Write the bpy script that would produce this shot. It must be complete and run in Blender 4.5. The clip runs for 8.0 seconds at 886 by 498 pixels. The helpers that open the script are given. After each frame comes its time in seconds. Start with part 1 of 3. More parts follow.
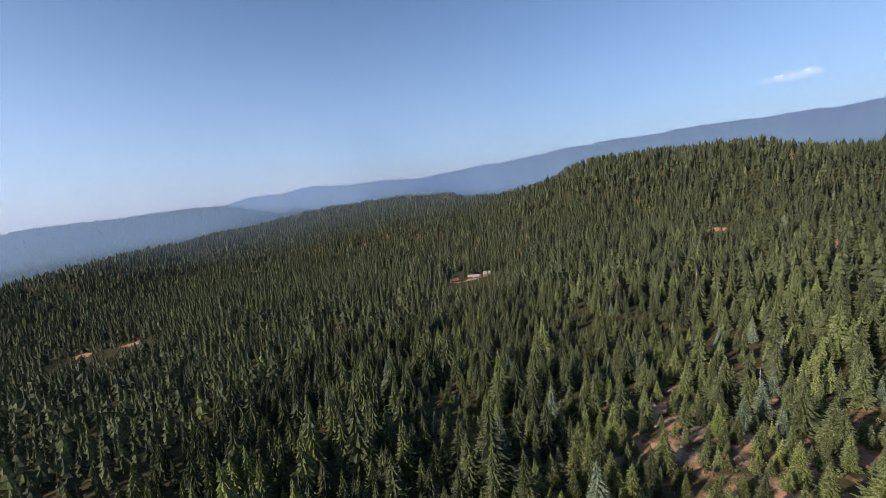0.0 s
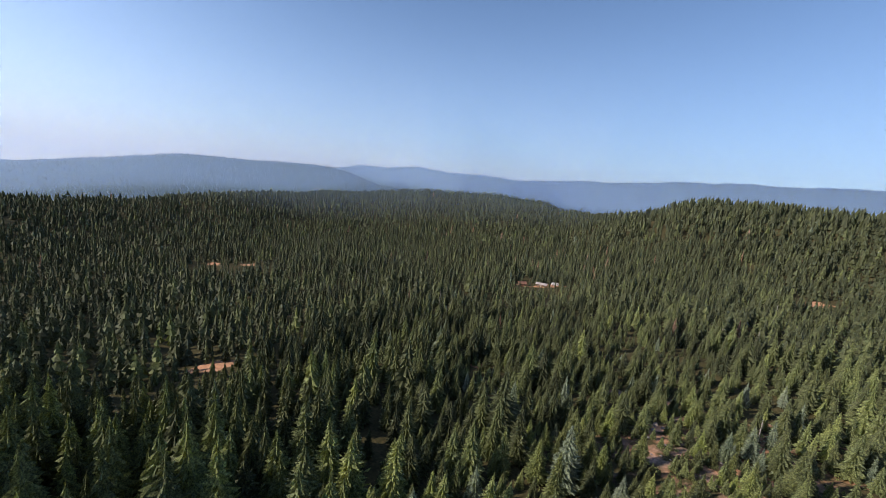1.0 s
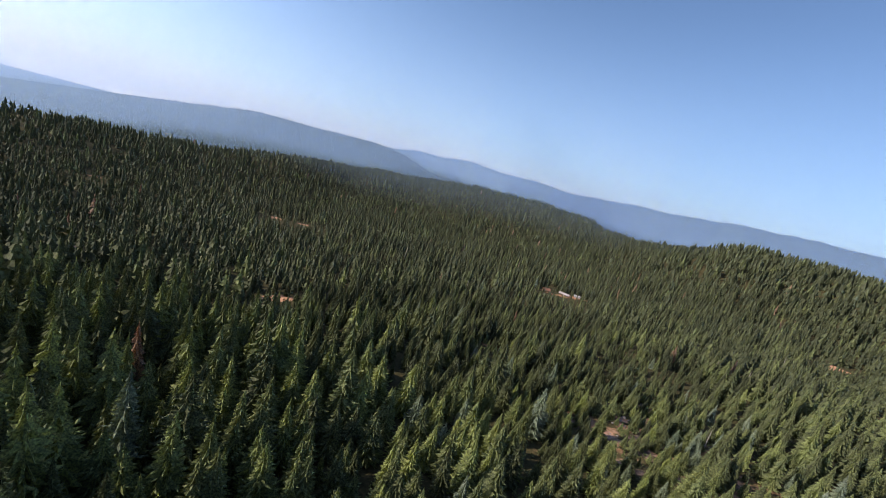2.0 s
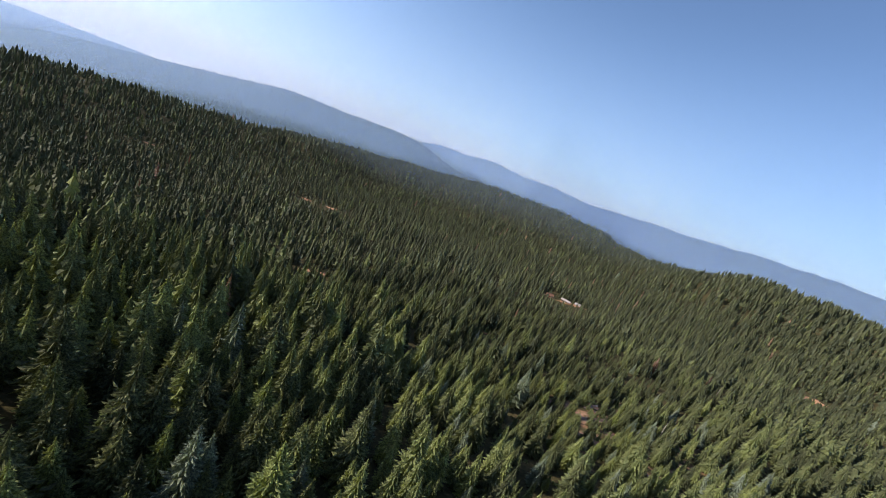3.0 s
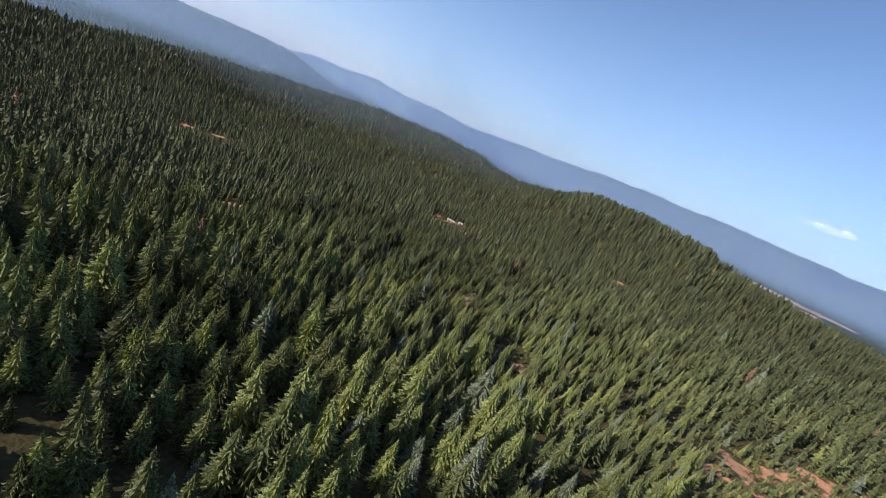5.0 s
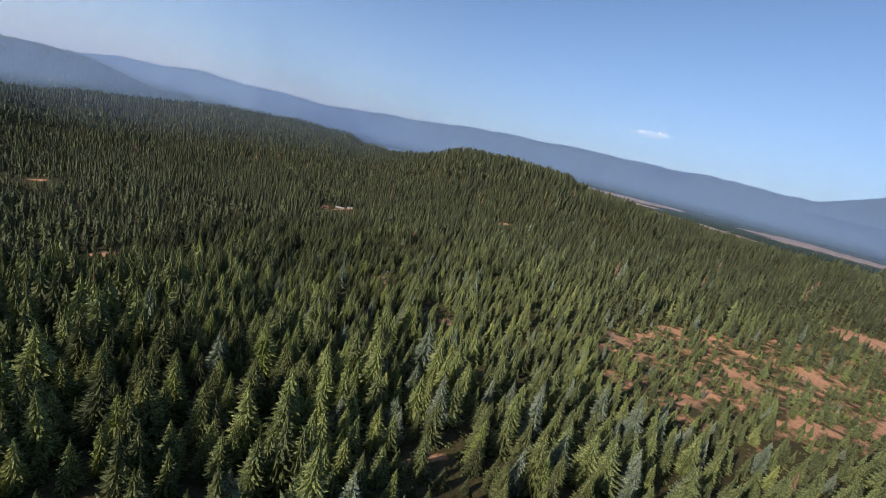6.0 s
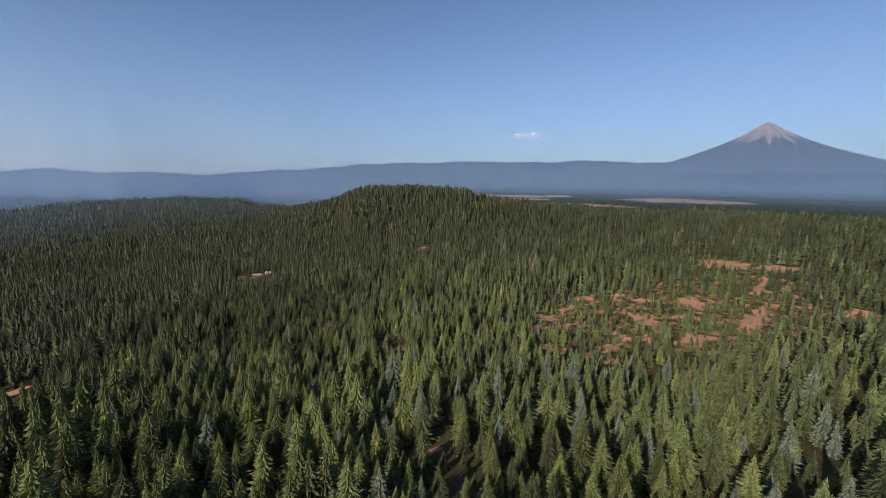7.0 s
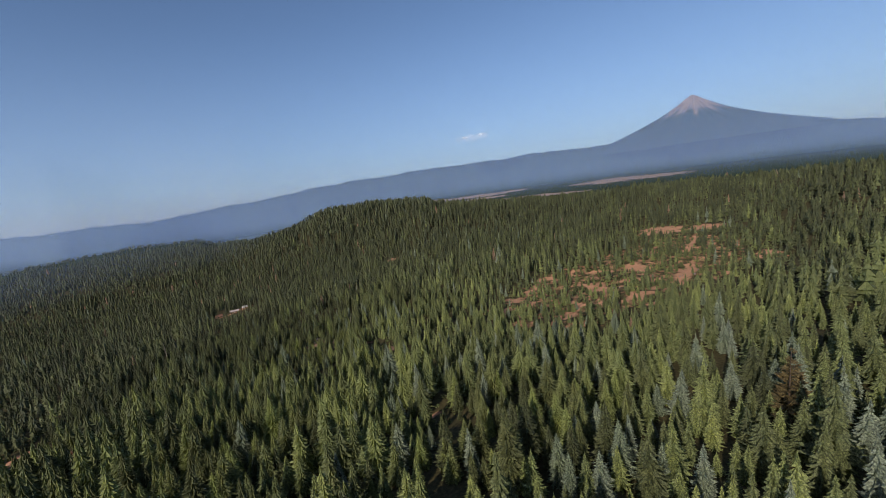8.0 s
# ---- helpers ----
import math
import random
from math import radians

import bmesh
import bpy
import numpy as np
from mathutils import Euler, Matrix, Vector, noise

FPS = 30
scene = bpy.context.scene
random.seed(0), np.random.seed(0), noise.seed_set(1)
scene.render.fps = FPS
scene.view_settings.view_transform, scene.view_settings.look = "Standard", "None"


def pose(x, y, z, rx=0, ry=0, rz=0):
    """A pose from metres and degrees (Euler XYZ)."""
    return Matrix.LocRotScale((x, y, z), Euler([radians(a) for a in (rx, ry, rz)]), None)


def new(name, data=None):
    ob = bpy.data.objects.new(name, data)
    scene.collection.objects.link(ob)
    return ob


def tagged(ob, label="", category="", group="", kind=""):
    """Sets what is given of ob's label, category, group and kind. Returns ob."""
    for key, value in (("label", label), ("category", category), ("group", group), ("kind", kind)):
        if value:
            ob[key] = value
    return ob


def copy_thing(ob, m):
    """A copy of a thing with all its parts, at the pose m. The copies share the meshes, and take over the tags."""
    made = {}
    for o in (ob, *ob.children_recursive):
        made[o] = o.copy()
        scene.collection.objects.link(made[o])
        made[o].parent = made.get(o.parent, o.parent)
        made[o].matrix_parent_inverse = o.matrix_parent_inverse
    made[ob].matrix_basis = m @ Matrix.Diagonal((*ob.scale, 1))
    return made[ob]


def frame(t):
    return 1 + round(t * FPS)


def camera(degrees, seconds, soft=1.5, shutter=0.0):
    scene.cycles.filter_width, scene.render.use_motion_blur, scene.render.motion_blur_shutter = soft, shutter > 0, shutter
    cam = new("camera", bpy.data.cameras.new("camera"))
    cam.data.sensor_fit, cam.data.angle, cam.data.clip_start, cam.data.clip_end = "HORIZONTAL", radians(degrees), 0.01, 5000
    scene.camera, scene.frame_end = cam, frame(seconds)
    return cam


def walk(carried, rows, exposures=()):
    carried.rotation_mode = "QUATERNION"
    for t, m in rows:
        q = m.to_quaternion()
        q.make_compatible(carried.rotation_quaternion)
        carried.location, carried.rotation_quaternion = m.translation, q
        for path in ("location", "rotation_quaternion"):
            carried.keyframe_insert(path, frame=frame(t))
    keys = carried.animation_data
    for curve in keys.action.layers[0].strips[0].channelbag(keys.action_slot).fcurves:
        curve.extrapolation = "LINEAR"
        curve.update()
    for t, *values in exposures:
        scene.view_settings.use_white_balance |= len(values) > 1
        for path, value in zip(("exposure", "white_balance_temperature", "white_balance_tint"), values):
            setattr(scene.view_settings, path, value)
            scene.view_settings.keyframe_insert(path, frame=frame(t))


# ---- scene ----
# ---------------------------------------------------------------- camera
cam = camera(95.0, 8.0, soft=0.65)
PATH = [
    (0, 0.12, -0.08, 75.52, 80.531, 5.997, -1.211),
    (0.5, 3.49, -16.46, 76.31, 80.084, 1.666, 5.207),
    (1, 8.22, -32.62, 77.7, 80.059, -6.037, 12.618),
    (1.5, 13.14, -49.86, 78.93, 79.277, -11.389, 16.703),
    (1.7, 15.36, -57.05, 79.56, 78.587, -13.355, 18.304),
    (2.8, 25.34, -94.38, 86.33, 76.694, -20.794, 22.66),
    (3, 26.41, -100.62, 87.45, 76.141, -21.897, 23.495),
    (3.5, 28.05, -116.09, 90.69, 75.598, -24.972, 24.995),
    (4, 27.98, -131.56, 94.05, 75.875, -28.641, 26.171),
    (4.5, 26.21, -148.28, 96.78, 76.319, -25.595, 15.968),
    (5, 21.89, -164.41, 99.87, 72.108, -24.217, 6.049),
    (5.2, 19.54, -170.08, 101.65, 71.506, -22.523, 1.352),
    (6.3, 6.31, -188.41, 107.76, 76.077, -9.836, -18.444),
    (6.5, 3.2, -192.84, 108.73, 77.68, -7.359, -21.594),
    (7, -5.54, -204.98, 110.46, 80.455, -0.821, -28.302),
    (7.5, -14.42, -217.72, 111.41, 81.147, 3.454, -31.676),
    (8, -23, -230.85, 112.12, 81.232, 7.344, -34.365),
]
walk(cam, [(t, pose(x, y, z, rx, ry, rz)) for t, x, y, z, rx, ry, rz in PATH],
     [(0.0, -0.06, 7000, 12), (1.5, 0.1, 7000, 12), (3.5, 0.22, 7000, 12), (5.0, 0.17, 7000, 12), (6.5, -0.32, 7000, 12), (8.0, -0.48, 7000, 12)])

# ---------------------------------------------------------------- light
SUN_AZ, SUN_EL = -115.0, 27.0  # degrees clockwise from +y, and above the horizon
to_sun = Vector((math.sin(radians(SUN_AZ)) * math.cos(radians(SUN_EL)),
                 math.cos(radians(SUN_AZ)) * math.cos(radians(SUN_EL)),
                 math.sin(radians(SUN_EL))))
world = bpy.data.worlds.new("world")
scene.world = world
world.use_nodes = True
wn = world.node_tree
sky = wn.nodes.new("ShaderNodeTexSky")
sky.sky_type = "NISHITA"
sky.sun_disc = False
sky.sun_elevation = radians(SUN_EL)
sky.sun_rotation = radians(SUN_AZ)
sky.altitude = 1500
sky.air_density = 1.0
sky.dust_density = 0.8
sky.ozone_density = 6.0
wn.nodes["Background"].inputs["Strength"].default_value = 0.115
wn.links.new(sky.outputs["Color"], wn.nodes["Background"].inputs["Color"])
# smoky late-summer air: a dusty sky with the same sun, which glows on the sun's side
smoke = wn.nodes.new("ShaderNodeTexSky")
smoke.sky_type = "NISHITA"
smoke.sun_disc = False
smoke.sun_elevation = radians(SUN_EL)
smoke.sun_rotation = radians(SUN_AZ)
smoke.altitude = 1500
smoke.air_density = 1.0
smoke.dust_density = 8.0
smoke.ozone_density = 3.0
glow = wn.nodes.new("ShaderNodeBackground")
glow.inputs["Strength"].default_value = 0.062
wn.links.new(smoke.outputs["Color"], glow.inputs["Color"])
total = wn.nodes.new("ShaderNodeAddShader")
wn.links.new(wn.nodes["Background"].outputs["Background"], total.inputs[0])
wn.links.new(glow.outputs["Background"], total.inputs[1])
wn.links.new(total.outputs["Shader"], wn.nodes["World Output"].inputs["Surface"])

sun_data = bpy.data.lights.new("sun", "SUN")
sun_data.energy = 5.0
sun_data.angle = radians(0.5)
sun_data.color = (1.0, 0.93, 0.82)
sun = new("sun", sun_data)
sun.matrix_world = Matrix.Translation((0, 0, 900)) @ to_sun.to_track_quat("Z", "Y").to_matrix().to_4x4()

scene.view_settings.exposure = 0.0

rng = np.random.default_rng(7)


# ---------------------------------------------------------------- materials
def material(name):
    m = bpy.data.materials.new(name)
    m.use_nodes = True
    t = m.node_tree
    t.nodes.clear()
    return m, t


def node(t, kind, **values):
    n = t.nodes.new(kind)
    for key, value in values.items():
        n.inputs[key].default_value = value
    return n


def ramp(t, stops, fac):
    n = t.nodes.new("ShaderNodeValToRGB")
    while len(n.color_ramp.elements) < len(stops):
        n.color_ramp.elements.new(0.5)
    for e, (p, c) in zip(n.color_ramp.elements, stops):
        e.position = p
        e.color = (*c, 1)
    t.links.new(fac, n.inputs["Fac"])
    return n.outputs["Color"]


def noise_of(t, scale, detail=3.0, rough=0.55, coords=None):
    n = node(t, "ShaderNodeTexNoise", Scale=scale, Detail=detail, Roughness=rough)
    if coords is None:
        coords = t.nodes.new("ShaderNodeNewGeometry").outputs["Position"]
    t.links.new(coords, n.inputs["Vector"])
    return n.outputs["Fac"]


def mix(t, fac, a, b, kind="MIX"):
    n = t.nodes.new("ShaderNodeMix")
    n.data_type = "RGBA"
    n.blend_type = kind
    for value, socket in ((fac, n.inputs[0]), (a, n.inputs[6]), (b, n.inputs[7])):
        if isinstance(value, bpy.types.NodeSocket):
            t.links.new(value, socket)
        else:
            socket.default_value = value if not isinstance(value, tuple) else (*value, 1)
    return n.outputs[2]


def arith(t, op, a, b=0.5, clamp=False):
    n = t.nodes.new("ShaderNodeMath")
    n.operation = op
    n.use_clamp = clamp
    for value, socket in ((a, n.inputs[0]), (b, n.inputs[1])):
        if isinstance(value, bpy.types.NodeSocket):
            t.links.new(value, socket)
        else:
            socket.default_value = value
    return n.outputs[0]


def finish(m, t, colour, rough=0.8, bump=None, strength=0.4, distance=0.1, spec=0.3):
    b = node(t, "ShaderNodeBsdfPrincipled", Roughness=rough)
    b.inputs["Specular IOR Level"].default_value = spec
    if isinstance(colour, tuple):
        b.inputs["Base Color"].default_value = (*colour, 1)
    else:
        t.links.new(colour, b.inputs["Base Color"])
    if bump is not None:
        n = node(t, "ShaderNodeBump", Strength=strength, Distance=distance)
        t.links.new(bump, n.inputs["Height"])
        t.links.new(n.outputs["Normal"], b.inputs["Normal"])
    o = t.nodes.new("ShaderNodeOutputMaterial")
    t.links.new(b.outputs["BSDF"], o.inputs["Surface"])
    return m


GREENS = [(0.0, (0.060, 0.071, 0.040)), (0.35, (0.099, 0.115, 0.056)), (0.62, (0.147, 0.177, 0.077)),
          (0.78, (0.198, 0.229, 0.091)), (0.82, (0.132, 0.166, 0.120)), (0.95, (0.178, 0.212, 0.172)), (1.0, (0.229, 0.148, 0.110))]


def foliage_material(name, tint_from, stops):
    m, t = material(name)
    if tint_from == "object":
        tint = t.nodes.new("ShaderNodeObjectInfo").outputs["Random"]
    else:
        a = t.nodes.new("ShaderNodeAttribute")
        a.attribute_name = tint_from
        tint = a.outputs["Fac"]
    base = ramp(t, stops, tint)
    fine = noise_of(t, 2.6, 4.0)
    broad = noise_of(t, 0.25, 2.0)
    colour = mix(t, 0.8, base, mix(t, 1.0, base, ramp(t, [(0.36, (0.30, 0.31, 0.32)), (0.5, (0.95, 0.95, 0.95)), (0.64, (1.95, 1.9, 1.75))], fine), "MULTIPLY"))
    colour = mix(t, 0.6, colour, mix(t, 1.0, colour, ramp(t, [(0.3, (0.7, 0.75, 0.8)), (0.7, (1.3, 1.25, 1.1))], broad), "MULTIPLY"))
    finish(m, t, colour, 0.65, fine, 0.5, 0.3, 0.25)
    leaf = t.nodes.new("ShaderNodeBsdfTranslucent")
    t.links.new(mix(t, 1.0, colour, (2.2, 2.0, 1.1), "MULTIPLY"), leaf.inputs["Color"])
    x = t.nodes.new("ShaderNodeMixShader")
    x.inputs["Fac"].default_value = 0.32
    solid = next(n for n in t.nodes if n.type == "BSDF_PRINCIPLED")
    out = next(n for n in t.nodes if n.type == "OUTPUT_MATERIAL")
    t.links.new(solid.outputs["BSDF"], x.inputs[1])
    t.links.new(leaf.outputs["BSDF"], x.inputs[2])
    t.links.new(x.outputs["Shader"], out.inputs["Surface"])
    return m


fir_green = foliage_material("fir_needles", "object", [(0, (0.070, 0.082, 0.043)), (0.4, (0.107, 0.121, 0.054)), (0.75, (0.153, 0.177, 0.074)), (1.0, (0.185, 0.222, 0.078))])
fir_silver = foliage_material("silver_needles", "object", [(0, (0.128, 0.162, 0.112)), (1.0, (0.185, 0.220, 0.175))])
fir_dry = foliage_material("dry_needles", "object", [(0, (0.120, 0.100, 0.048)), (1.0, (0.175, 0.125, 0.066))])
forest_mat = foliage_material("forest_needles", "tint", GREENS)

bark, bt = material("bark")
finish(bark, bt, ramp(bt, [(0.3, (0.05, 0.035, 0.025)), (0.7, (0.13, 0.095, 0.07))], noise_of(bt, 3.0)), 0.9)

# forest floor, red soil in the clearings, pale stony ground
ground_mat, gt = material("forest_ground")
ga = gt.nodes.new("ShaderNodeAttribute")
ga.attribute_name = "bare"
g_fine = noise_of(gt, 0.9, 6.0, 0.65)
g_mid = noise_of(gt, 0.12, 4.0)
litter = ramp(gt, [(0.3, (0.038, 0.034, 0.017)), (0.55, (0.078, 0.068, 0.032)), (0.75, (0.15, 0.095, 0.052))], g_fine)
soil = ramp(gt, [(0.25, (0.31, 0.155, 0.086)), (0.55, (0.51, 0.275, 0.162)), (0.8, (0.61, 0.39, 0.26))], g_fine)
soil = mix(gt, 0.5, soil, mix(gt, 1.0, soil, ramp(gt, [(0.3, (0.65, 0.7, 0.7)), (0.7, (1.3, 1.2, 1.2))], g_mid), "MULTIPLY"))
pale = ramp(gt, [(0.35, (0.17, 0.125, 0.10)), (0.7, (0.38, 0.30, 0.26))], g_fine)
gs = gt.nodes.new("ShaderNodeAttribute")
gs.attribute_name = "stony"
soil = mix(gt, arith(gt, "MULTIPLY", arith(gt, "MULTIPLY", arith(gt, "SUBTRACT", noise_of(gt, 0.09, 3.0), 0.42), 6.0, True), gs.outputs["Fac"]), soil, pale)
edge = arith(gt, "ADD", ga.outputs["Fac"], arith(gt, "MULTIPLY", arith(gt, "SUBTRACT", g_mid, 0.5), 1.3))
edge = arith(gt, "MULTIPLY", arith(gt, "SUBTRACT", edge, 0.55), 5.0, True)
gf = gt.nodes.new("ShaderNodeAttribute")
gf.attribute_name = "field"
gw = gt.nodes.new("ShaderNodeAttribute")
gw.attribute_name = "far"
woods = ramp(gt, [(0.3, (0.016, 0.030, 0.018)), (0.7, (0.045, 0.070, 0.032))], noise_of(gt, 0.035, 6.0, 0.7))
straw = ramp(gt, [(0.3, (0.26, 0.17, 0.13)), (0.7, (0.48, 0.36, 0.29))], noise_of(gt, 0.015, 6.0, 0.7))
f_edge = arith(gt, "ADD", gf.outputs["Fac"], arith(gt, "MULTIPLY", arith(gt, "SUBTRACT", noise_of(gt, 0.02, 5.0), 0.5), 2.6))
f_edge = arith(gt, "MULTIPLY", arith(gt, "SUBTRACT", f_edge, 0.5), 8.0, True)
floor_colour = mix(gt, edge, mix(gt, gw.outputs["Fac"], litter, woods), soil)
finish(ground_mat, gt, mix(gt, f_edge, floor_colour, straw), 0.95, g_fine, 0.6, 0.4, 0.1)

# far wooded slopes
slope_mat, st = material("far_woods")
s_fine = noise_of(st, 0.05, 6.0, 0.7)
finish(slope_mat, st, ramp(st, [(0.3, (0.018, 0.034, 0.022)), (0.7, (0.05, 0.075, 0.04))], s_fine), 0.95, s_fine, 1.0, 14.0, 0.1)

# ---------------------------------------------------------------- terrain
# low swells of the near ground, on a grid of 250 m
HUMPS = np.array([
    6.8, 13.1, 31.8, 36.8, 14.6, 9.0, 8.6,
    0.7, -0.0, 12.3, 14.4, 3.1, 12.0, 9.9,
    -4.7, -10.6, -9.5, -7.2, 8.0, 20.9, 10.5,
    -8.6, -7.8, 1.1, 2.0, 6.7, 6.0, 0.4,
    -13.8, -13.6, -7.9, -6.7, -4.0, -5.2, -5.3,
    -13.7, -13.1, -9.1, -3.0, 1.4, -0.9, -2.7,
    -12.3, -10.9, -6.8, -1.0, 2.1, 0.6, -1.1,
])
HX, HY = np.meshgrid(np.arange(-750, 751, 250.0), np.arange(-400, 1101, 250.0))
HX, HY = HX.ravel(), HY.ravel()
MIDDLE = (10.0, -110.0)  # all bearings are taken from here
# the rim of the plateau with its knoll: bearing, distance, height of the ground
RIM = np.array([
    (-180, 900, -40), (-110, 900, -40), (-75, 900, -44), (-65, 945, -33), (-55, 985, -36), (-47, 1060, -42),
    (-38, 1220, -29), (-30, 1500, -31), (-22, 1840, -19), (-14, 1800, 18), (-5, 1800, 31), (1.6, 1800, 21),
    (3.3, 1760, -1), (8, 1300, 10), (12.5, 1200, 28), (14.2, 1197, 42), (16, 1175, 60), (18.5, 1150, 72),
    (25, 1120, 77), (30, 1000, 74), (34, 902, 69), (35.3, 900, 58), (40, 889, 52), (47, 868, 48),
    (57, 828, 42), (68, 795, 51), (80, 779, 53), (94, 762, 62), (130, 720, 40), (180, 900, -40),
])
# the valley floor and the long hill behind it: bearing, height
VALLEY = np.array([(-180, -60), (-110, -300), (-80, -400), (-65, -290), (-50, -200), (-35, -160), (-15, -130), (5, -120), (18, -90), (30, -10),
                   (60, 3), (100, 3), (140, -60), (180, -60)])
HILL = np.array([(-100, -420), (-80, -420), (-73, -334), (-66, -164), (-58, -92), (-50, -17), (-44, 52), (-36, 57), (-30, 74), (-27, 64), (-25, 43),
                 (-21, -37), (-15, -69), (-8, -140), (0, -200), (180, -200)])


def hill(x, y, cx, cy, h, sx, sy, turn=0.0):
    c, s = math.cos(radians(turn)), math.sin(radians(turn))
    u, v = (x - cx) * c + (y - cy) * s, -(x - cx) * s + (y - cy) * c
    return h * np.exp(-0.5 * (u / sx) ** 2 - 0.5 * (v / sy) ** 2)


def step(v):
    v = np.clip(v, 0, 1)
    return v * v * (3 - 2 * v)


def bearing(x, y):
    """Bearing in degrees clockwise from +y, and distance, from the middle of the flight."""
    dx, dy = x - MIDDLE[0], y - MIDDLE[1]
    return np.degrees(np.arctan2(dx, dy)), np.hypot(dx, dy)


def height(x, y):
    """Height of the ground, near and far."""
    x, y = np.asarray(x, float), np.asarray(y, float)
    z = np.full_like(x, -20.0)
    for a, b, h in zip(HX, HY, HUMPS):
        z = z + h * np.exp(-((x - a) ** 2 + (y - b) ** 2) / (2 * 215.0 ** 2))
    az, d = bearing(x, y)
    rim, top = np.interp(az, RIM[:, 0], RIM[:, 1]), np.interp(az, RIM[:, 0], RIM[:, 2])
    near = np.where(d < rim, np.exp(-0.5 * ((d - rim) / (0.17 * rim)) ** 2), 1.0)
    z = z * (1 - near) + top * near
    floor = np.interp(az, VALLEY[:, 0], VALLEY[:, 1])
    z = z + (floor - z) * step((d - rim) / 750) * (d > rim)
    crest = np.interp(az, HILL[:, 0], HILL[:, 1])
    z = z + np.maximum(crest - z, 0) * np.exp(-0.5 * ((d - 3600) / 420) ** 2)
    return z + 1.2 * np.sin(x * 0.043 + 1.3) * np.cos(y * 0.037) + 0.7 * np.sin(x * 0.11 + y * 0.07)


# bare spots: x, y, half length, half width, turn in degrees
BARE = [
    (449, 20, 28, 34, -55), (469, -19, 25, 16, -13), (390, -40, 44, 4, 20), (296, -78, 45, 7, 18), (229, -83, 20, 5, -26), (300, -34, 15, 12, -47), (241, -40, 8, 28, -24),
    (180, -61, 11, 6, -7), (199, -51, 3, 6, -50), (194, -12, 7, 7, -61), (220, 14, 16, 3, 34), (198, 13, 6, 8, -9), (359, -111, 11, 14, -86), (390, -57, 5, 7, -40),
    (301, -102, 3, 4, -45), (249, 29, 4, 10, -46), (269, 8, 3, 5, -26), (88, 24, 6, 6, -47), (79, -39, 3, 3, -27), (45, -97, 11, 3, 7), (66, 123, 5, 5, -26),
    (63, 112, 4, 7, -27), (57, 99, 8, 3, -27), (15, 105, 4, 5, -24), (14, 126, 4, 3, -8), (40, 178, 5, 5, -27), (57, 156, 5, 4, -33), (76, 149, 4, 5, -45),
    (78, 98, 3, 5, -34), (69, 75, 4, 3, -36), (88, 68, 5, 3, -29), (81, 68, 4, 3, -40), (133, 106, 5, 3, -47), (130, 96, 4, 3, -48), (111, 86, 5, 3, -32),
    (107, 78, 4, 3, -45), (-3, 182, 4, 3, -2), (-6, 164, 6, 4, -22), (300, 434, 13, 15, 21), (37, 405, 22, 9, 20), (10, 404, 7, 10, 48), (-338, 357, 8, 18, 67),
    (-302, 372, 11, 13, 65), (-515, 255, 8, 11, 89), (-126, 119, 11, 8, 53), (197, 5, 13, 6, 19), (255, 25, 11, 6, 18),
]


def bare(x, y, grow=0.0):
    """How bare the ground is: 1 inside a clearing, 0 in the woods."""
    x, y = np.asarray(x, float), np.asarray(y, float)
    out = np.zeros_like(x)
    for cx, cy, a, b, turn in BARE:
        c, s = math.cos(radians(turn)), math.sin(radians(turn))
        u, v = (x - cx) * c + (y - cy) * s, -(x - cx) * s + (y - cy) * c
        d = np.sqrt((u / (a + grow)) ** 2 + (v / (b + grow)) ** 2)
        out = np.maximum(out, np.clip(1.35 - 0.85 * d, 0, 1))
    return out


# pale logged fields on the valley floor
FIELDS = [(33.5, 3500, 120, 240), (39.5, 3350, 230, 260), (45, 3500, 90, 170), (41, 2750, 120, 110), (47.5, 2150, 150, 110), (52.5, 2050, 110, 60), (54.5, 3050, 80, 90), (58.5, 3100, 170, 330), (62.5, 3000, 190, 230)]


def fields(x, y):
    x, y = np.asarray(x, float), np.asarray(y, float)
    out = np.zeros_like(x)
    for a, d, w, l in FIELDS:
        c, s = math.cos(radians(a)), math.sin(radians(a))
        dx, dy = x - MIDDLE[0], y - MIDDLE[1]
        u, v = dx * c - dy * s, dx * s + dy * c - d
        out = np.maximum(out, np.clip(1.6 - 0.8 * np.sqrt((u / w) ** 2 + (v / l) ** 2), 0, 1))
    return out


def mesh_from(name, verts, faces, mats, tint=None, attr="tint", smooth=False):
    """A mesh out of arrays: verts (n, 3), faces (m, 3 or 4)."""
    me = bpy.data.meshes.new(name)
    verts, faces = np.asarray(verts, np.float32), np.asarray(faces, np.int32)
    k = faces.shape[1]
    me.vertices.add(len(verts))
    me.vertices.foreach_set("co", verts.ravel())
    me.loops.add(faces.size)
    me.loops.foreach_set("vertex_index", faces.ravel())
    me.polygons.add(len(faces))
    me.polygons.foreach_set("loop_start", np.arange(0, faces.size, k, dtype=np.int32))
    me.update(calc_edges=True)
    me.polygons.foreach_set("use_smooth", np.full(len(faces), smooth))
    for mat in mats:
        me.materials.append(mat)
    if tint is not None:
        a = me.attributes.new(attr, "FLOAT", "POINT")
        a.data.foreach_set("value", np.asarray(tint, np.float32))
    me.validate()
    return me


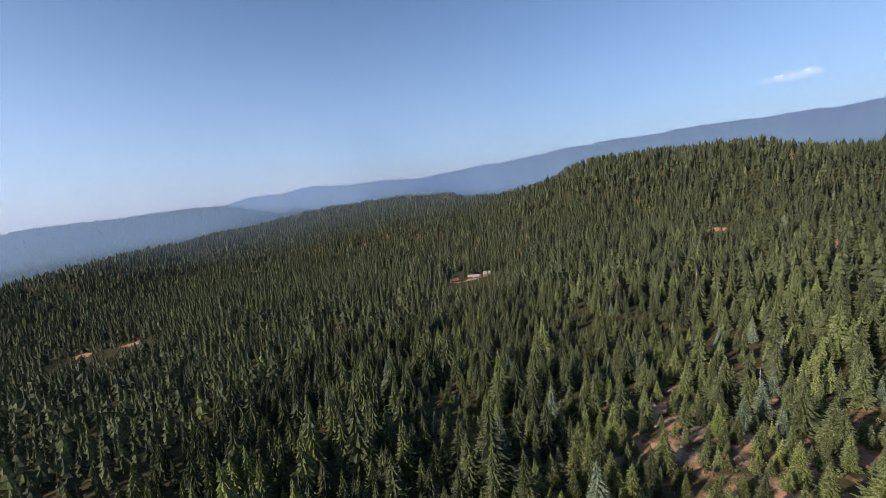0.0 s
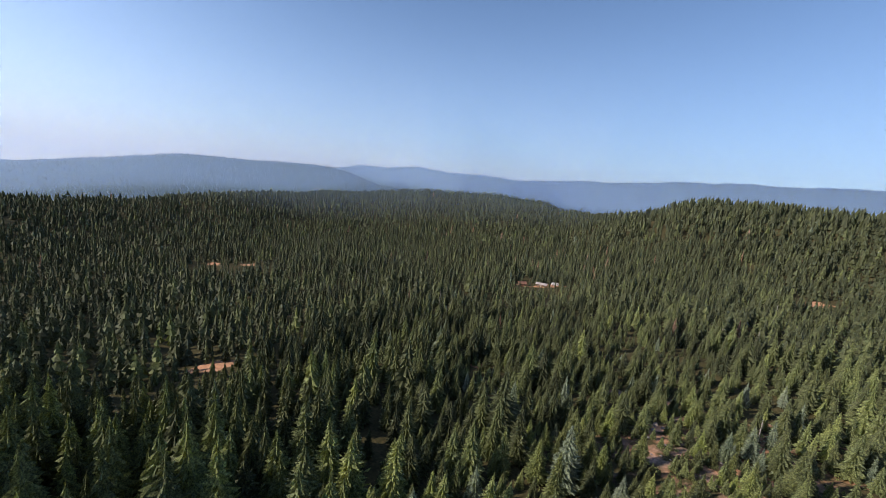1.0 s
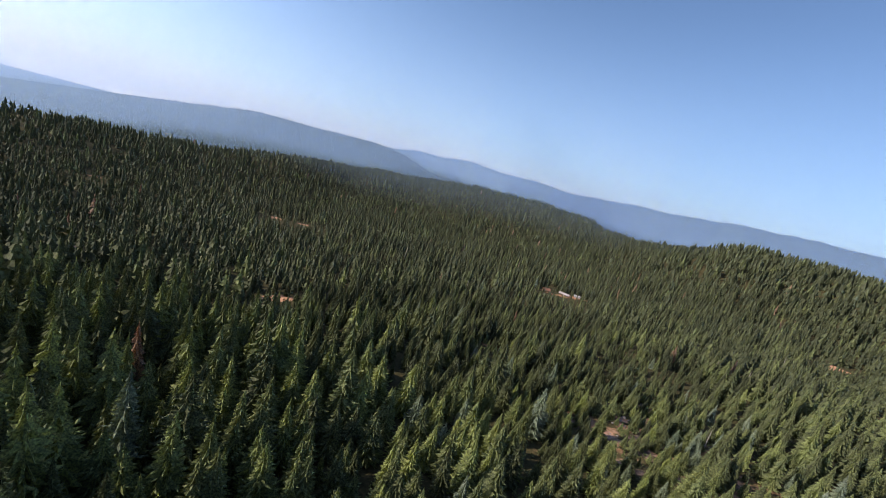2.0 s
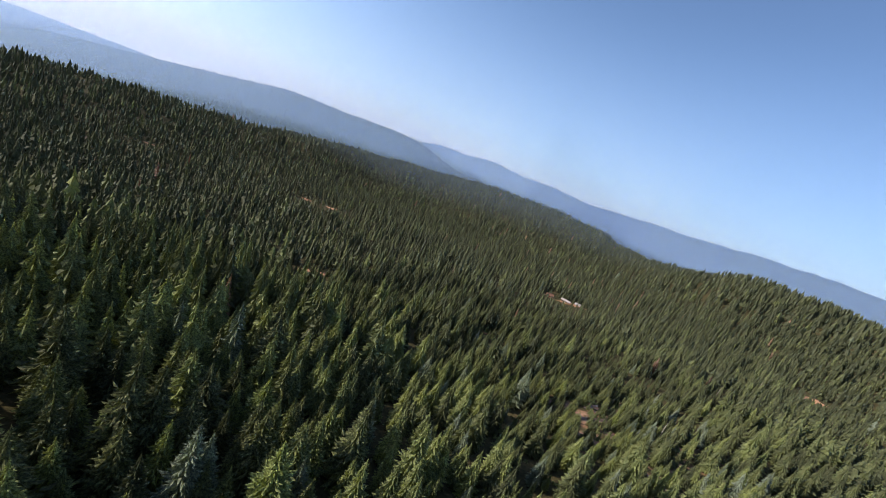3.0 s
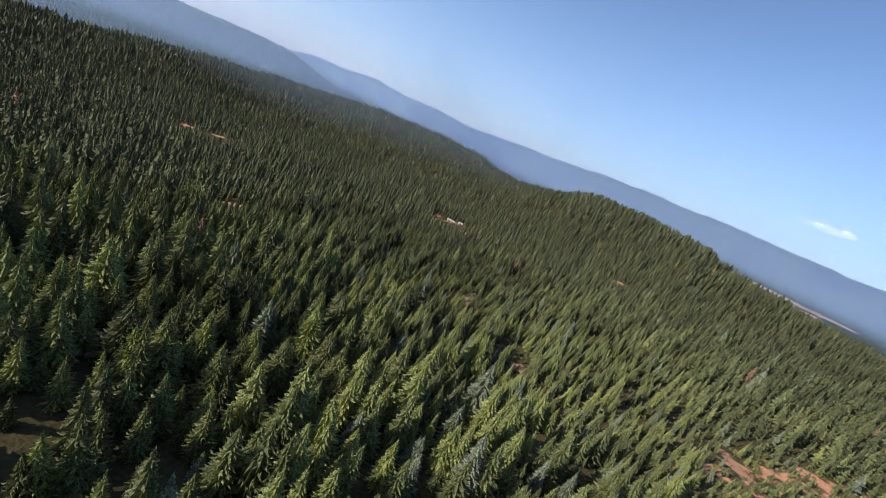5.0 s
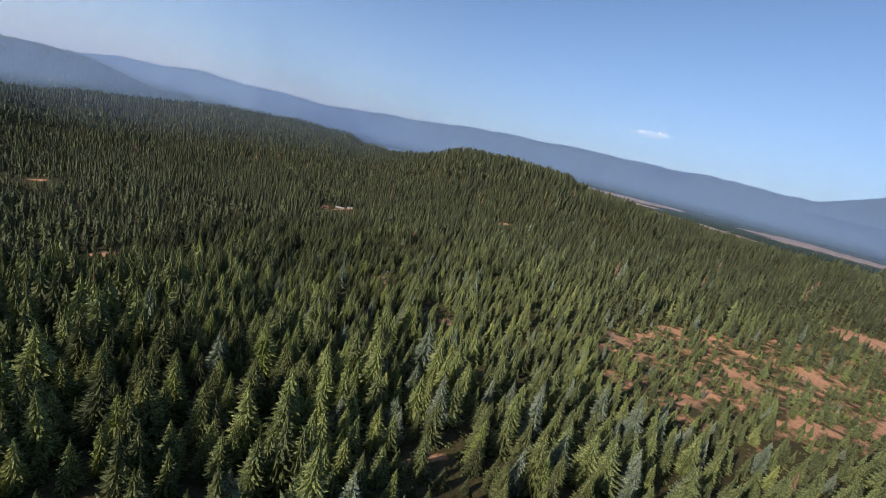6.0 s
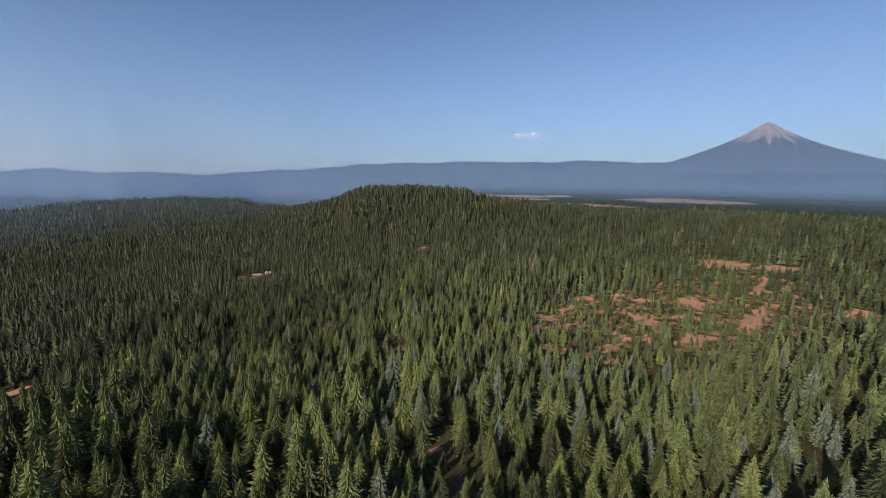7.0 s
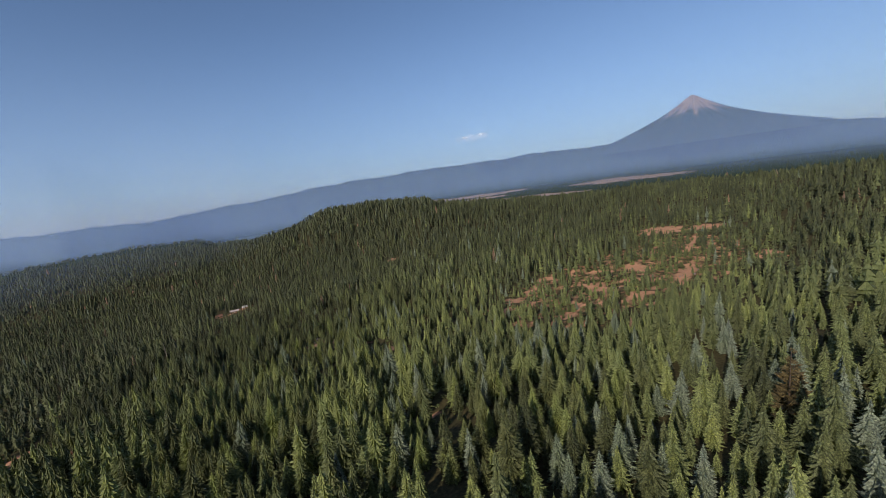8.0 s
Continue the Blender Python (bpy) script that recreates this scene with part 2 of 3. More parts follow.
def ring_sheet(cx, cy, radii, n):
    ang = np.linspace(0, 2 * math.pi, n, endpoint=False)
    X = cx + radii[:, None] * np.cos(ang)[None]
    Y = cy + radii[:, None] * np.sin(ang)[None]
    i, j = np.meshgrid(np.arange(len(radii) - 1), np.arange(n), indexing="ij")
    q = np.stack([i * n + j, (i + 1) * n + j, (i + 1) * n + (j + 1) % n, i * n + (j + 1) % n], -1).reshape(-1, 4)
    return X.ravel(), Y.ravel(), q


radii = np.concatenate([np.linspace(0.5, 560, 110), 560 * 1.03 ** np.arange(1, 73)])
radii = radii[radii < 4650]
gx, gy, gq = ring_sheet(120, 120, radii, 420)
ground = new("ground", mesh_from("ground", np.stack([gx, gy, height(gx, gy)], 1), gq, [ground_mat], np.maximum(bare(gx, gy), np.maximum(0.66 * hill(gx, gy, 80, 98, 1, 58, 56), np.clip(1.1 * hill(gx, gy, 290, -35, 1, 120, 55), 0, 0.62))), "bare", True))
for key, values in (("stony", hill(gx, gy, 52, 122, 1, 45, 55)), ("field", fields(gx, gy)), ("far", step((np.hypot(gx, gy - 300) - 1000) / 400))):
    ground.data.attributes.new(key, "FLOAT", "POINT").data.foreach_set("value", values.astype(np.float32))
tagged(ground, "forest floor with bare red-brown soil in clearings", "ground", kind="structure")


# ---------------------------------------------------------------- conifers
def profile_of(f):
    """Radius of a conifer's crown, from its foot (0) to its tip (1)."""
    return (1 - f) ** 0.86 * (0.84 + 0.16 * math.sin(min(1.0, f * 6) * math.pi / 2)) + 0.012


def star_tree(tiers, points, seed, spread=0.225, sprays=0, notch=0.52):
    """A conifer crown of height 1: whorl over whorl of drooping boughs, each a folded, pointed fan; sprays adds side twigs."""
    g = np.random.default_rng(seed)
    V, F = [], []
    lop, lean = g.random() * 6.28, g.uniform(0.06, 0.16)
    turn = g.random() * 6.28
    for k in range(tiers):
        f = (k + g.uniform(-0.25, 0.25)) / tiers if k else 0.0
        z0 = 0.04 + 0.92 * f
        rad = spread * profile_of(f) * g.uniform(0.86, 1.14)
        rise = min(0.98 - z0, rad * g.uniform(0.18, 0.42) + 0.95 / tiers)
        n = max(4, int(points * (0.55 + 0.45 * (1 - f)) + 0.5))
        o = len(V)
        V.append((0, 0, z0 + rise))
        turn += 2.4 + g.normal() * 0.3
        for i in range(n * 2):
            tip = i % 2 == 0
            a = turn + math.pi * (i + g.normal() * 0.22) / n
            q = rad * (g.uniform(0.82, 1.2) if tip else g.uniform(notch - 0.1, notch + 0.1)) * (1 + lean * math.cos(a - lop))
            up = g.uniform(-0.08, 0.26) * rad if tip else g.uniform(-0.05, 0.2) * rad
            V.append((q * math.cos(a), q * math.sin(a), max(0.0, z0 + up)))
            if tip and sprays and g.random() < 0.93:
                out = np.array((math.cos(a), math.sin(a), -0.25 + 0.8 * f))
                side = np.array((-math.sin(a), math.cos(a), 0.0))
                for _ in range(sprays):
                    w = g.choice((-1, 1)) * g.uniform(0.35, 0.8)
                    d = out + side * w + np.array((0, 0, g.normal() * 0.12))
                    SPRAY.append((np.array((0, 0, z0 + rise * 0.55)) + out * q * g.uniform(0.35, 0.75), d / np.linalg.norm(d), q * g.uniform(0.28, 0.5)))
        for i in range(n * 2):
            F.append((o, o + 1 + i, o + 1 + (i + 1) % (n * 2)))
    V = [np.array(v) for v in V]
    while SPRAY:
        p, d, length = SPRAY.pop()
        blade(V, F, p, d, np.cross(d, (0, 0, 1.0)), length, length * 0.2, 0.6)
    blade(V, F, np.array((0, 0, 0.9)), np.array((0, 0, 1.0)), np.array((1.0, 0, 0)), 0.1, 0.008, 0)
    return np.array(V), np.array(F)


SPRAY = []


def blade(V, F, p, d, side, length, width, drop):
    """One small spray of needles: a folded, pointed blade of two triangles."""
    o = len(V)
    m = p + d * (length * 0.45)
    V += [p, m + side * width - np.array((0, 0, drop * width)), p + d * length, m - side * width - np.array((0, 0, drop * width))]
    F += [(o, o + 1, o + 2), (o, o + 2, o + 3)]


def skirts(V, F, g, tiers, sides, spread, lop, notch=0.66):
    """The closed body of a crown: ragged overlapping skirts of needles."""
    rows = []
    for k in range(tiers):
        f = k / tiers
        dz = 0.92 / tiers
        rad = spread * profile_of(f)
        turn = g.random() * 6.28
        for low in (True, False) if notch else (True,):
            o = len(V)
            for i in range(sides):
                a = turn + 6.283 * i / sides
                q = rad * (1 + 0.12 * math.cos(a - lop))
                q *= g.uniform(0.78, 1.22) if low else g.uniform(notch - 0.08, notch + 0.10)
                V.append(np.array((q * math.cos(a), q * math.sin(a), 0.05 + 0.92 * f + dz * (g.uniform(-0.22, 0.22) if low else g.uniform(0.45, 0.75)))))
            rows.append(o)
    for a, b in zip(rows, rows[1:]):
        for i in range(sides):
            j = (i + 1) % sides
            F += [(a + i, a + j, b + j), (a + i, b + j, b + i)]
    V.append(np.array((0, 0, 1.0)))
    F += [(rows[-1] + i, rows[-1] + (i + 1) % sides, len(V) - 1) for i in range(sides)]


def bough_tree(tiers, boughs, seed, spread=0.235, sprays=5, gaps=0.06, thick=0.17, body=(9, 9), fill=0.64):
    """A conifer crown of height 1 out of single boughs; each carries several sprays of needles."""
    g = np.random.default_rng(seed)
    V, F = [], []
    lop = g.random() * 6.28
    if body:
        skirts(V, F, g, body[0], body[1], spread * fill, lop)
    for k in range(tiers):
        f = min(0.98, max(0.0, (k + g.uniform(-0.35, 0.35)) / tiers))
        rad = spread * profile_of(f)
        n = max(5 if tiers > 8 else 4, int(boughs * (0.6 + 0.4 * (1 - f)) + 0.5))
        turn = g.random() * 6.28
        for i in range(n):
            if g.random() < gaps:
                continue
            a = turn + 6.283 * (i + g.uniform(-0.3, 0.3)) / n
            L = rad * g.uniform(0.75, 1.2) * (1 + 0.12 * math.cos(a - lop)) + 0.012
            z0 = 0.05 + 0.925 * f + g.uniform(-0.01, 0.01)
            tilt = -0.12 + 0.90 * f + g.normal() * 0.12
            out = np.array((math.cos(a), math.sin(a), tilt))
            out /= np.linalg.norm(out)
            side = np.array((-math.sin(a), math.cos(a), 0.0))
            foot = np.array((0, 0, z0))
            w = L * thick
            if sprays == 1:
                blade(V, F, foot + out * L * 0.1, out, side, L * 0.95, w * 2.0, 0.7)
                continue
            blade(V, F, foot + out * L * 0.35, out + np.array((0, 0, 0.10)), side, L * 0.68, w, 0.6)
            for q in range(sprays - 1):
                sgn = 1 if q % 2 else -1
                u = 0.22 + 0.5 * (q // 2) / max(1, (sprays - 1) // 2) + g.uniform(-0.04, 0.08)
                d = out * 0.72 + side * sgn * g.uniform(0.55, 0.8) + np.array((0, 0, g.normal() * 0.10))
                d /= np.linalg.norm(d)
                blade(V, F, foot + out * L * u, d, np.cross(d, (0, 0, 1.0)), L * (0.62 - 0.28 * u) * g.uniform(0.8, 1.2), w * 0.95, 0.6)
    blade(V, F, np.array((0, 0, 0.93)), np.array((0, 0, 1.0)), np.array((1.0, 0, 0)), 0.075, 0.006, 0)
    return np.array(V), np.array(F)


def plant(name, templates, x, y, h, wide, tint, mats, sink=0.3, smooth=False):
    """All trees of one stretch of forest, joined into one mesh."""
    VV, FF, TT = [], [], []
    base = 0
    z = height(x, y) - sink
    which = rng.integers(0, len(templates), len(x))
    turn = rng.random(len(x)) * 2 * math.pi
    for k, (v, f) in enumerate(templates):
        s = np.where(which == k)[0]
        if not len(s):
            continue
        c, n = np.cos(turn[s])[:, None], np.sin(turn[s])[:, None]
        w = (h[s] * wide[s])[:, None]
        lean = rng.normal(0, 0.02, (len(s), 2))
        px = (v[None, :, 0] * c - v[None, :, 1] * n) * w + x[s][:, None] + lean[:, :1] * v[None, :, 2] * h[s][:, None]
        py = (v[None, :, 0] * n + v[None, :, 1] * c) * w + y[s][:, None] + lean[:, 1:] * v[None, :, 2] * h[s][:, None]
        pz = v[None, :, 2] * h[s][:, None] + z[s][:, None]
        VV.append(np.stack([px, py, pz], -1).reshape(-1, 3))
        FF.append((f[None] + (np.arange(len(s)) * len(v))[:, None, None]).reshape(-1, 3) + base)
        TT.append(np.repeat(tint[s], len(v)))
        base += len(s) * len(v)
    return new(name, mesh_from(name, np.concatenate(VV), np.concatenate(FF), mats, np.concatenate(TT), smooth=smooth))


def wave(x, y, s, seed):
    """A smooth random field, about -1 to 1."""
    g = np.random.default_rng(seed)
    out = np.zeros_like(x)
    for _ in range(7):
        a, k, p = g.random() * 6.28, g.uniform(0.6, 1.6) / s, g.random() * 6.28
        out = out + np.sin((x * math.cos(a) + y * math.sin(a)) * k * 6.28 + p)
    return out / 3.2


def scatter(x0, x1, y0, y1, gap):
    nx, ny = int((x1 - x0) / gap), int((y1 - y0) / gap)
    X, Y = np.meshgrid(x0 + gap * np.arange(nx), y0 + gap * np.arange(ny))
    X[1::2] += gap / 2
    x = X.ravel() + rng.uniform(-0.5, 0.5, X.size) * gap
    y = Y.ravel() + rng.uniform(-0.46, 0.46, X.size) * gap
    return x, y


NEAR_BAND = ((35, 120), (5, 0), (5, -65), (85, -140))  # the stretch of forest that the flight looks down on most closely


def nearness(x, y):
    """Distance from that stretch."""
    out = np.full_like(x, 1e9)
    for (ax, ay), (bx, by) in zip(NEAR_BAND, NEAR_BAND[1:]):
        f = np.clip(((x - ax) * (bx - ax) + (y - ay) * (by - ay)) / ((bx - ax) ** 2 + (by - ay) ** 2), 0, 1)
        out = np.minimum(out, np.hypot(x - ax - f * (bx - ax), y - ay - f * (by - ay)))
    return np.maximum(0, out - 55)


def young(x, y):
    """Where the stand is young and open: 0 to 1."""
    return np.clip(hill(x, y, 80, 98, 1, 55, 55) + 1.3 * hill(x, y, 285, -40, 1, 115, 60), 0, 1)


# low growth before the small clearings
LOW = [(-118, 98, 15, 16), (-6, 144, 8, 14), (45, -112, 10, 10), (84, 8, 8, 12), (63, 88, 8, 10)]
LOW += [(x - 28 * x / math.hypot(x, y + 130), y - 28 * (y + 130) / math.hypot(x, y + 130), r, r + 6) for x, y, r in
        ((37, 405, 20), (10, 404, 12), (-338, 357, 20), (-302, 372, 18), (300, 434, 18), (-515, 255, 18))]


def tree_height(x, y):
    h = 13.5 + 2.0 * wave(x, y, 160, 3) + 2.6 * wave(x, y, 40, 4) + 7.0 * hill(x, y, -75, -15, 1, 80, 95) + hill(x, y, 450, 850, 8.0, 170, 250) + hill(x, y, 510, 640, 7.0, 60, 60)
    h = h * (1 - 0.34 * young(x, y) + 0.12 * hill(x, y, 80, 98, 1, 55, 55))
    for cx, cy, a, b in LOW:
        h = h * (1 - hill(x, y, cx, cy, 0.72, a, b))
    # the big clearing is open towards the slope below it
    fringe = np.max([bare(x + 0.83 * d, y + 0.56 * d, 2.0) for d in (7, 14, 22)], 0) * (x > 135) * (y < 130)
    h = h * (1 - 0.34 * fringe)
    return np.clip(h * rng.normal(1, 0.24, len(x)), 3.0, 29)


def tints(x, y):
    """Colour of each tree: mostly greens, some silvery firs; the sunlit slope's brightness is put into lighter tints.
    """
    lit_slope = np.clip(hill(x, y, 150, 0, 1, 170, 170) + hill(x, y, 120, -160, 0.9, 110, 90), 0, 1)
    # light put into the tint: brighter on the lit slope and the backlit stand
    t = 0.08 + 0.42 * lit_slope + hill(x, y, -70, -30, 0.22, 110, 110) - hill(x, y, 450, 850, 0.08, 200, 250) + 0.12 * wave(x, y, 90, 9) + rng.normal(0, 0.17, len(x))
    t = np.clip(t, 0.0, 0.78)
    silver = rng.random(len(x)) < (0.012 + 0.10 * lit_slope) * (1 - hill(x, y, -75, -15, 0.9, 80, 95))
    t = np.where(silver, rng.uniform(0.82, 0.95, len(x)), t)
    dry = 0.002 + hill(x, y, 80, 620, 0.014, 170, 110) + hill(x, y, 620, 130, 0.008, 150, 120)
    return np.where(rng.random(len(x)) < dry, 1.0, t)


tx, ty = scatter(-1050, 1000, -345, 1480, 6.4)
az = np.degrees(np.arctan2(tx + 5, ty + 215))
dn = nearness(tx, ty)
dn = np.where((ty < -190) & (tx < 0), np.maximum(dn, 150), dn)  # behind the end of the flight
keep = (((az > -84) & (az < 96)) | ((np.abs(tx - 60) < 260) & (ty > -330))) & (bare(tx, ty) < np.where(tx > 140, 0.5, 0.62) + rng.normal(0, 0.12, len(tx)))
keep &= (rng.random(len(tx)) > 0.04 * young(tx, ty)) & (wave(tx, ty, 60, 15) + wave(tx, ty, 23, 16) > np.where((tx < 70) & (ty < 70), -2.0, -1.2))
big = hill(tx, ty, -75, -15, 1, 80, 95)
keep &= rng.random(len(tx)) > 0.06 * big
keep &= (rng.random(len(tx)) < np.where(dn < 130, 1.0, np.where(dn < 350, 0.9, np.where(dn < 620, 0.76, 0.5))))
tx, ty, dn = tx[keep], ty[keep], dn[keep]
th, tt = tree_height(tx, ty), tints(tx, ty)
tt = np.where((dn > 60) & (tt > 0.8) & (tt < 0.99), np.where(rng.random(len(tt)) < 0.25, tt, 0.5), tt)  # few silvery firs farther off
tw = rng.uniform(0.82, 1.25, len(tx)) * np.where(dn < 620, 1.0, 1.12)

# the closest trees are things of their own
order = np.argsort(np.min([np.hypot(tx - a, ty - b) for a, b in ((-20, -60), (60, -135), (45, 80))], 0))
kinds = {"green": [], "silver": [], "dry": []}
limit = {"green": 250, "silver": 40, "dry": 2}
for i in order:
    k = "dry" if tt[i] >= 0.99 else "silver" if tt[i] > 0.8 else "green"
    if dn[i] < 120 and len(kinds[k]) < limit[k]:
        kinds[k].append(i)
single = np.zeros(len(tx), bool)
for k in kinds:
    single[kinds[k]] = True

joined = ~single
near_t = [star_tree(17, 12, 10 + k, sprays=1) for k in range(12)]
mid_t = [star_tree(12, 11, 20 + k, 0.215, notch=0.56) for k in range(12)]
far_t = [star_tree(7, 5, 30 + k, 0.20, notch=0.66) for k in range(12)]
dot_t = [star_tree(4, 4, 40 + k, 0.20, notch=0.7) for k in range(12)]
speck_t = [star_tree(2, 4, 60 + k, 0.21, notch=0.72) for k in range(12)]
for lo, hi, temp in ((-1, 8, near_t), (8, 105, mid_t), (105, 330, far_t), (330, 620, dot_t), (620, 5000, speck_t)):
    s = joined & (dn >= lo) & (dn < hi)
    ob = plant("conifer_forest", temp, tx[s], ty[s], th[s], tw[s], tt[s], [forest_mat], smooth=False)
    tagged(ob, "dense mixed green and silvery conifer forest on rolling ground", "forest", kind="stuff")

# woods on the ridge behind, on the long hill and in the valley
fx, fy = scatter(-2900, 3600, 150, 4300, 18.0)
faz = np.degrees(np.arctan2(fx, fy + 100))
fd = np.hypot(fx, fy)
out = (fy > 1480) | (fx > 1000) | (fx < -1050)
keep = out & (faz > -86) & (faz < 96) & (fd < 4200) & (fields(fx, fy) < 0.4)
keep &= rng.random(len(fx)) < np.where(fx > 1000, 0.18, np.where(fy > 2450, np.where(fx < -850, 0.26, 0.0), 0.36))
fx, fy, fd = fx[keep], fy[keep], fd[keep]
fh = rng.uniform(9, 16, len(fx)) * np.where(fx > 1000, 0.6, 1.0)
ob = plant("far_forest", [star_tree(2, 4, 50 + k, 0.25) for k in range(8)], fx, fy, fh, np.where(fd < 2500, 1.6, 1.5), np.clip(rng.normal(0.0, 0.06, len(fx)), 0, 0.5), [forest_mat])
tagged(ob, "dark conifer woods on distant ridge, long hill and valley", "forest", kind="stuff")


def trunk_mesh():
    V, F = [], []
    for z, r in ((0, 0.016), (0.03, 0.0125), (0.5, 0.007), (0.9, 0.002)):
        for i in range(7):
            V.append((r * math.cos(i * 0.8976), r * math.sin(i * 0.8976), z))
    for k in range(3):
        for i in range(7):
            a, b = k * 7 + i, k * 7 + (i + 1) % 7
            F.append((a, b, b + 7, a + 7))
    return mesh_from("trunk", V, F, [bark], smooth=True)


def fir(name, label, group, mat, variants):
    """Single conifers: a trunk and a crown under one base each, as patterns to copy."""
    made = []
    for v, f in variants:
        base = new(name)
        tagged(base, label, "tree", group)
        trunk = new("trunk", trunk_mesh())
        trunk.parent = base
        crown = new("crown", mesh_from("crown", v, f, [mat]))
        crown.parent = base
        made.append(base)
    return made


def place_trees(patterns, index):
    z = height(tx[index], ty[index]) - 0.3
    first = set(range(len(patterns)))
    for n, i in enumerate(index):
        m = pose(tx[i], ty[i], z[n], rng.normal(0, 1.0), rng.normal(0, 1.0), rng.uniform(0, 360)) @ Matrix.Diagonal((th[i] * tw[i], th[i] * tw[i], th[i], 1))
        k = n % len(patterns)
        if k in first:
            ob = patterns[k]
            first.discard(k)
        else:
            ob = copy_thing(patterns[k], Matrix.Identity(4))
        ob.matrix_basis = m


place_trees(fir("fir_tree", "dark green fir tree with dense layered boughs", "firs below the flight", fir_green, [star_tree(22, 14, 100 + k, sprays=2) for k in range(12)]), kinds["green"])
place_trees(fir("silver_fir", "pale silvery blue-green fir with stiff layered boughs", "silvery firs below the flight", fir_silver, [star_tree(20, 11, 120 + k, 0.22, sprays=2) for k in range(6)]), kinds["silver"])
place_trees(fir("dry_fir", "dry yellow-brown conifer among green firs", "dry trees below the flight", fir_dry, [bough_tree(14, 8, 140 + k, gaps=0.25, body=None) for k in range(3)]), kinds["dry"])


# ---------------------------------------------------------------- brush, young trees and stones in the clearings
def bush_shape(seed, n=11):
    """A low ragged shrub of height 1 out of many small leaf clumps."""
    g = np.random.default_rng(seed)
    V, F = [], []
    for _ in range(n):
        a, e, r = g.random() * 6.28, g.uniform(0.1, 1.45), g.uniform(0.55, 1.0)
        c = np.array([0.8 * r * math.cos(a) * math.cos(e), 0.8 * r * math.sin(a) * math.cos(e), 0.95 * r * math.sin(e)])
        o = len(V)
        for _ in range(4):
            V.append(c + g.normal(0, 0.17, 3))
        F += [(o, o + 1, o + 2), (o, o + 2, o + 3), (o, o + 3, o + 1)]
    return np.array(V), np.array(F)


bx, by = scatter(-30, 480, -110, 200, 3.2)
b0 = bare(bx, by, 6.0)
keep = (rng.random(len(bx)) < 0.55 * np.maximum(young(bx, by), (b0 > 0.05))) & ((b0 < 0.75) | (rng.random(len(bx)) < 0.25))
bx, by = bx[keep], by[keep]
ob = plant("shrubs", [bush_shape(60 + k) for k in range(6)], bx, by, rng.uniform(0.7, 2.2, len(bx)), rng.uniform(0.9, 1.4, len(bx)), np.clip(rng.normal(0.55, 0.18, len(bx)), 0.2, 0.78), [forest_mat], 0.15)
tagged(ob, "low olive-green brush around red-soil clearings", "shrubs", kind="stuff")

yx, yy = scatter(-20, 480, -110, 190, 4.2)
keep = (bare(yx, yy, 5.0) > 0.05) & (bare(yx, yy) < 0.97) & (rng.random(len(yx)) < np.where((yx < 140) & (yy > 40), 0.6, 0.24))
yx, yy = yx[keep], yy[keep]
ob = plant("young_firs", mid_t, yx, yy, rng.uniform(2.0, 7.0, len(yx)), rng.uniform(1.0, 1.5, len(yx)), np.clip(rng.normal(0.42, 0.16, len(yx)), 0, 0.9), [forest_mat], 0.1)
tagged(ob, "young bushy green firs scattered over red-soil clearings", "trees", kind="stuff")


# ---------------------------------------------------------------- stones
stone_mat, nt = material("pinkish_stone")
n1, n2 = noise_of(nt, 1.2, 5.0), noise_of(nt, 6.0, 4.0)
finish(stone_mat, nt, mix(nt, n2, ramp(nt, [(0.3, (0.15, 0.11, 0.095)), (0.7, (0.32, 0.25, 0.22))], n1), (0.30, 0.27, 0.26)), 0.9, n2, 0.6, 0.1)


def boulder_mesh(seed):
    g = np.random.default_rng(seed)
    bm = bmesh.new()
    bmesh.ops.create_icosphere(bm, subdivisions=2, radius=1.0)
    cuts = [Vector(g.normal(0, 1, 3)).normalized() for _ in range(7)]
    for v in bm.verts:
        p = v.co.copy()
        for c in cuts:
            d = p.dot(c)
            if d > 0.62:
                p -= c * (d - 0.62) * 0.9
        p *= 1 + 0.12 * noise.noise(p * 2.1 + Vector((seed, 0, 0)))
        v.co = Vector((p.x * 1.2, p.y, p.z * 0.75))
    me = bpy.data.meshes.new("boulder")
    bm.to_mesh(me)
    bm.free()
    me.materials.append(stone_mat)
    return me


def part(name, bm, mat, parent, label=""):
    """One bmesh as one mesh object under a thing or a part."""
    me = bpy.data.meshes.new(name)
    bm.to_mesh(me)
    bm.free()
    me.materials.append(mat)
    ob = new(name, me)
    ob.parent = parent
    return tagged(ob, label) if label else ob


stones = [boulder_mesh(k + 1) for k in range(7)]
spots = [(cx, cy, a, b) for cx, cy, a, b, turn in BARE if 0 <= cx < 135 and 50 < cy < 180] + [(241, -40, 8, 24), (300, -34, 14, 8), (296, -78, 20, 6)]
for k in range(110):
    cx, cy, a, b = spots[k % len(spots)]
    x, y = cx + rng.normal(0, 0.5) * a, cy + rng.normal(0, 0.5) * b
    r = float(np.clip(rng.lognormal(-0.5, 0.4), 0.3, 1.5))
    ob = new("boulder", stones[k % len(stones)])
    ob.matrix_world = pose(x, y, float(height(x, y)) + 0.2 * r, rng.uniform(-20, 20), rng.uniform(-20, 20), rng.uniform(0, 360)) @ Matrix.Diagonal((r, r, r, 1))
    tagged(ob, "pinkish grey weathered boulder on red soil", "boulder", "boulders in the clearings")


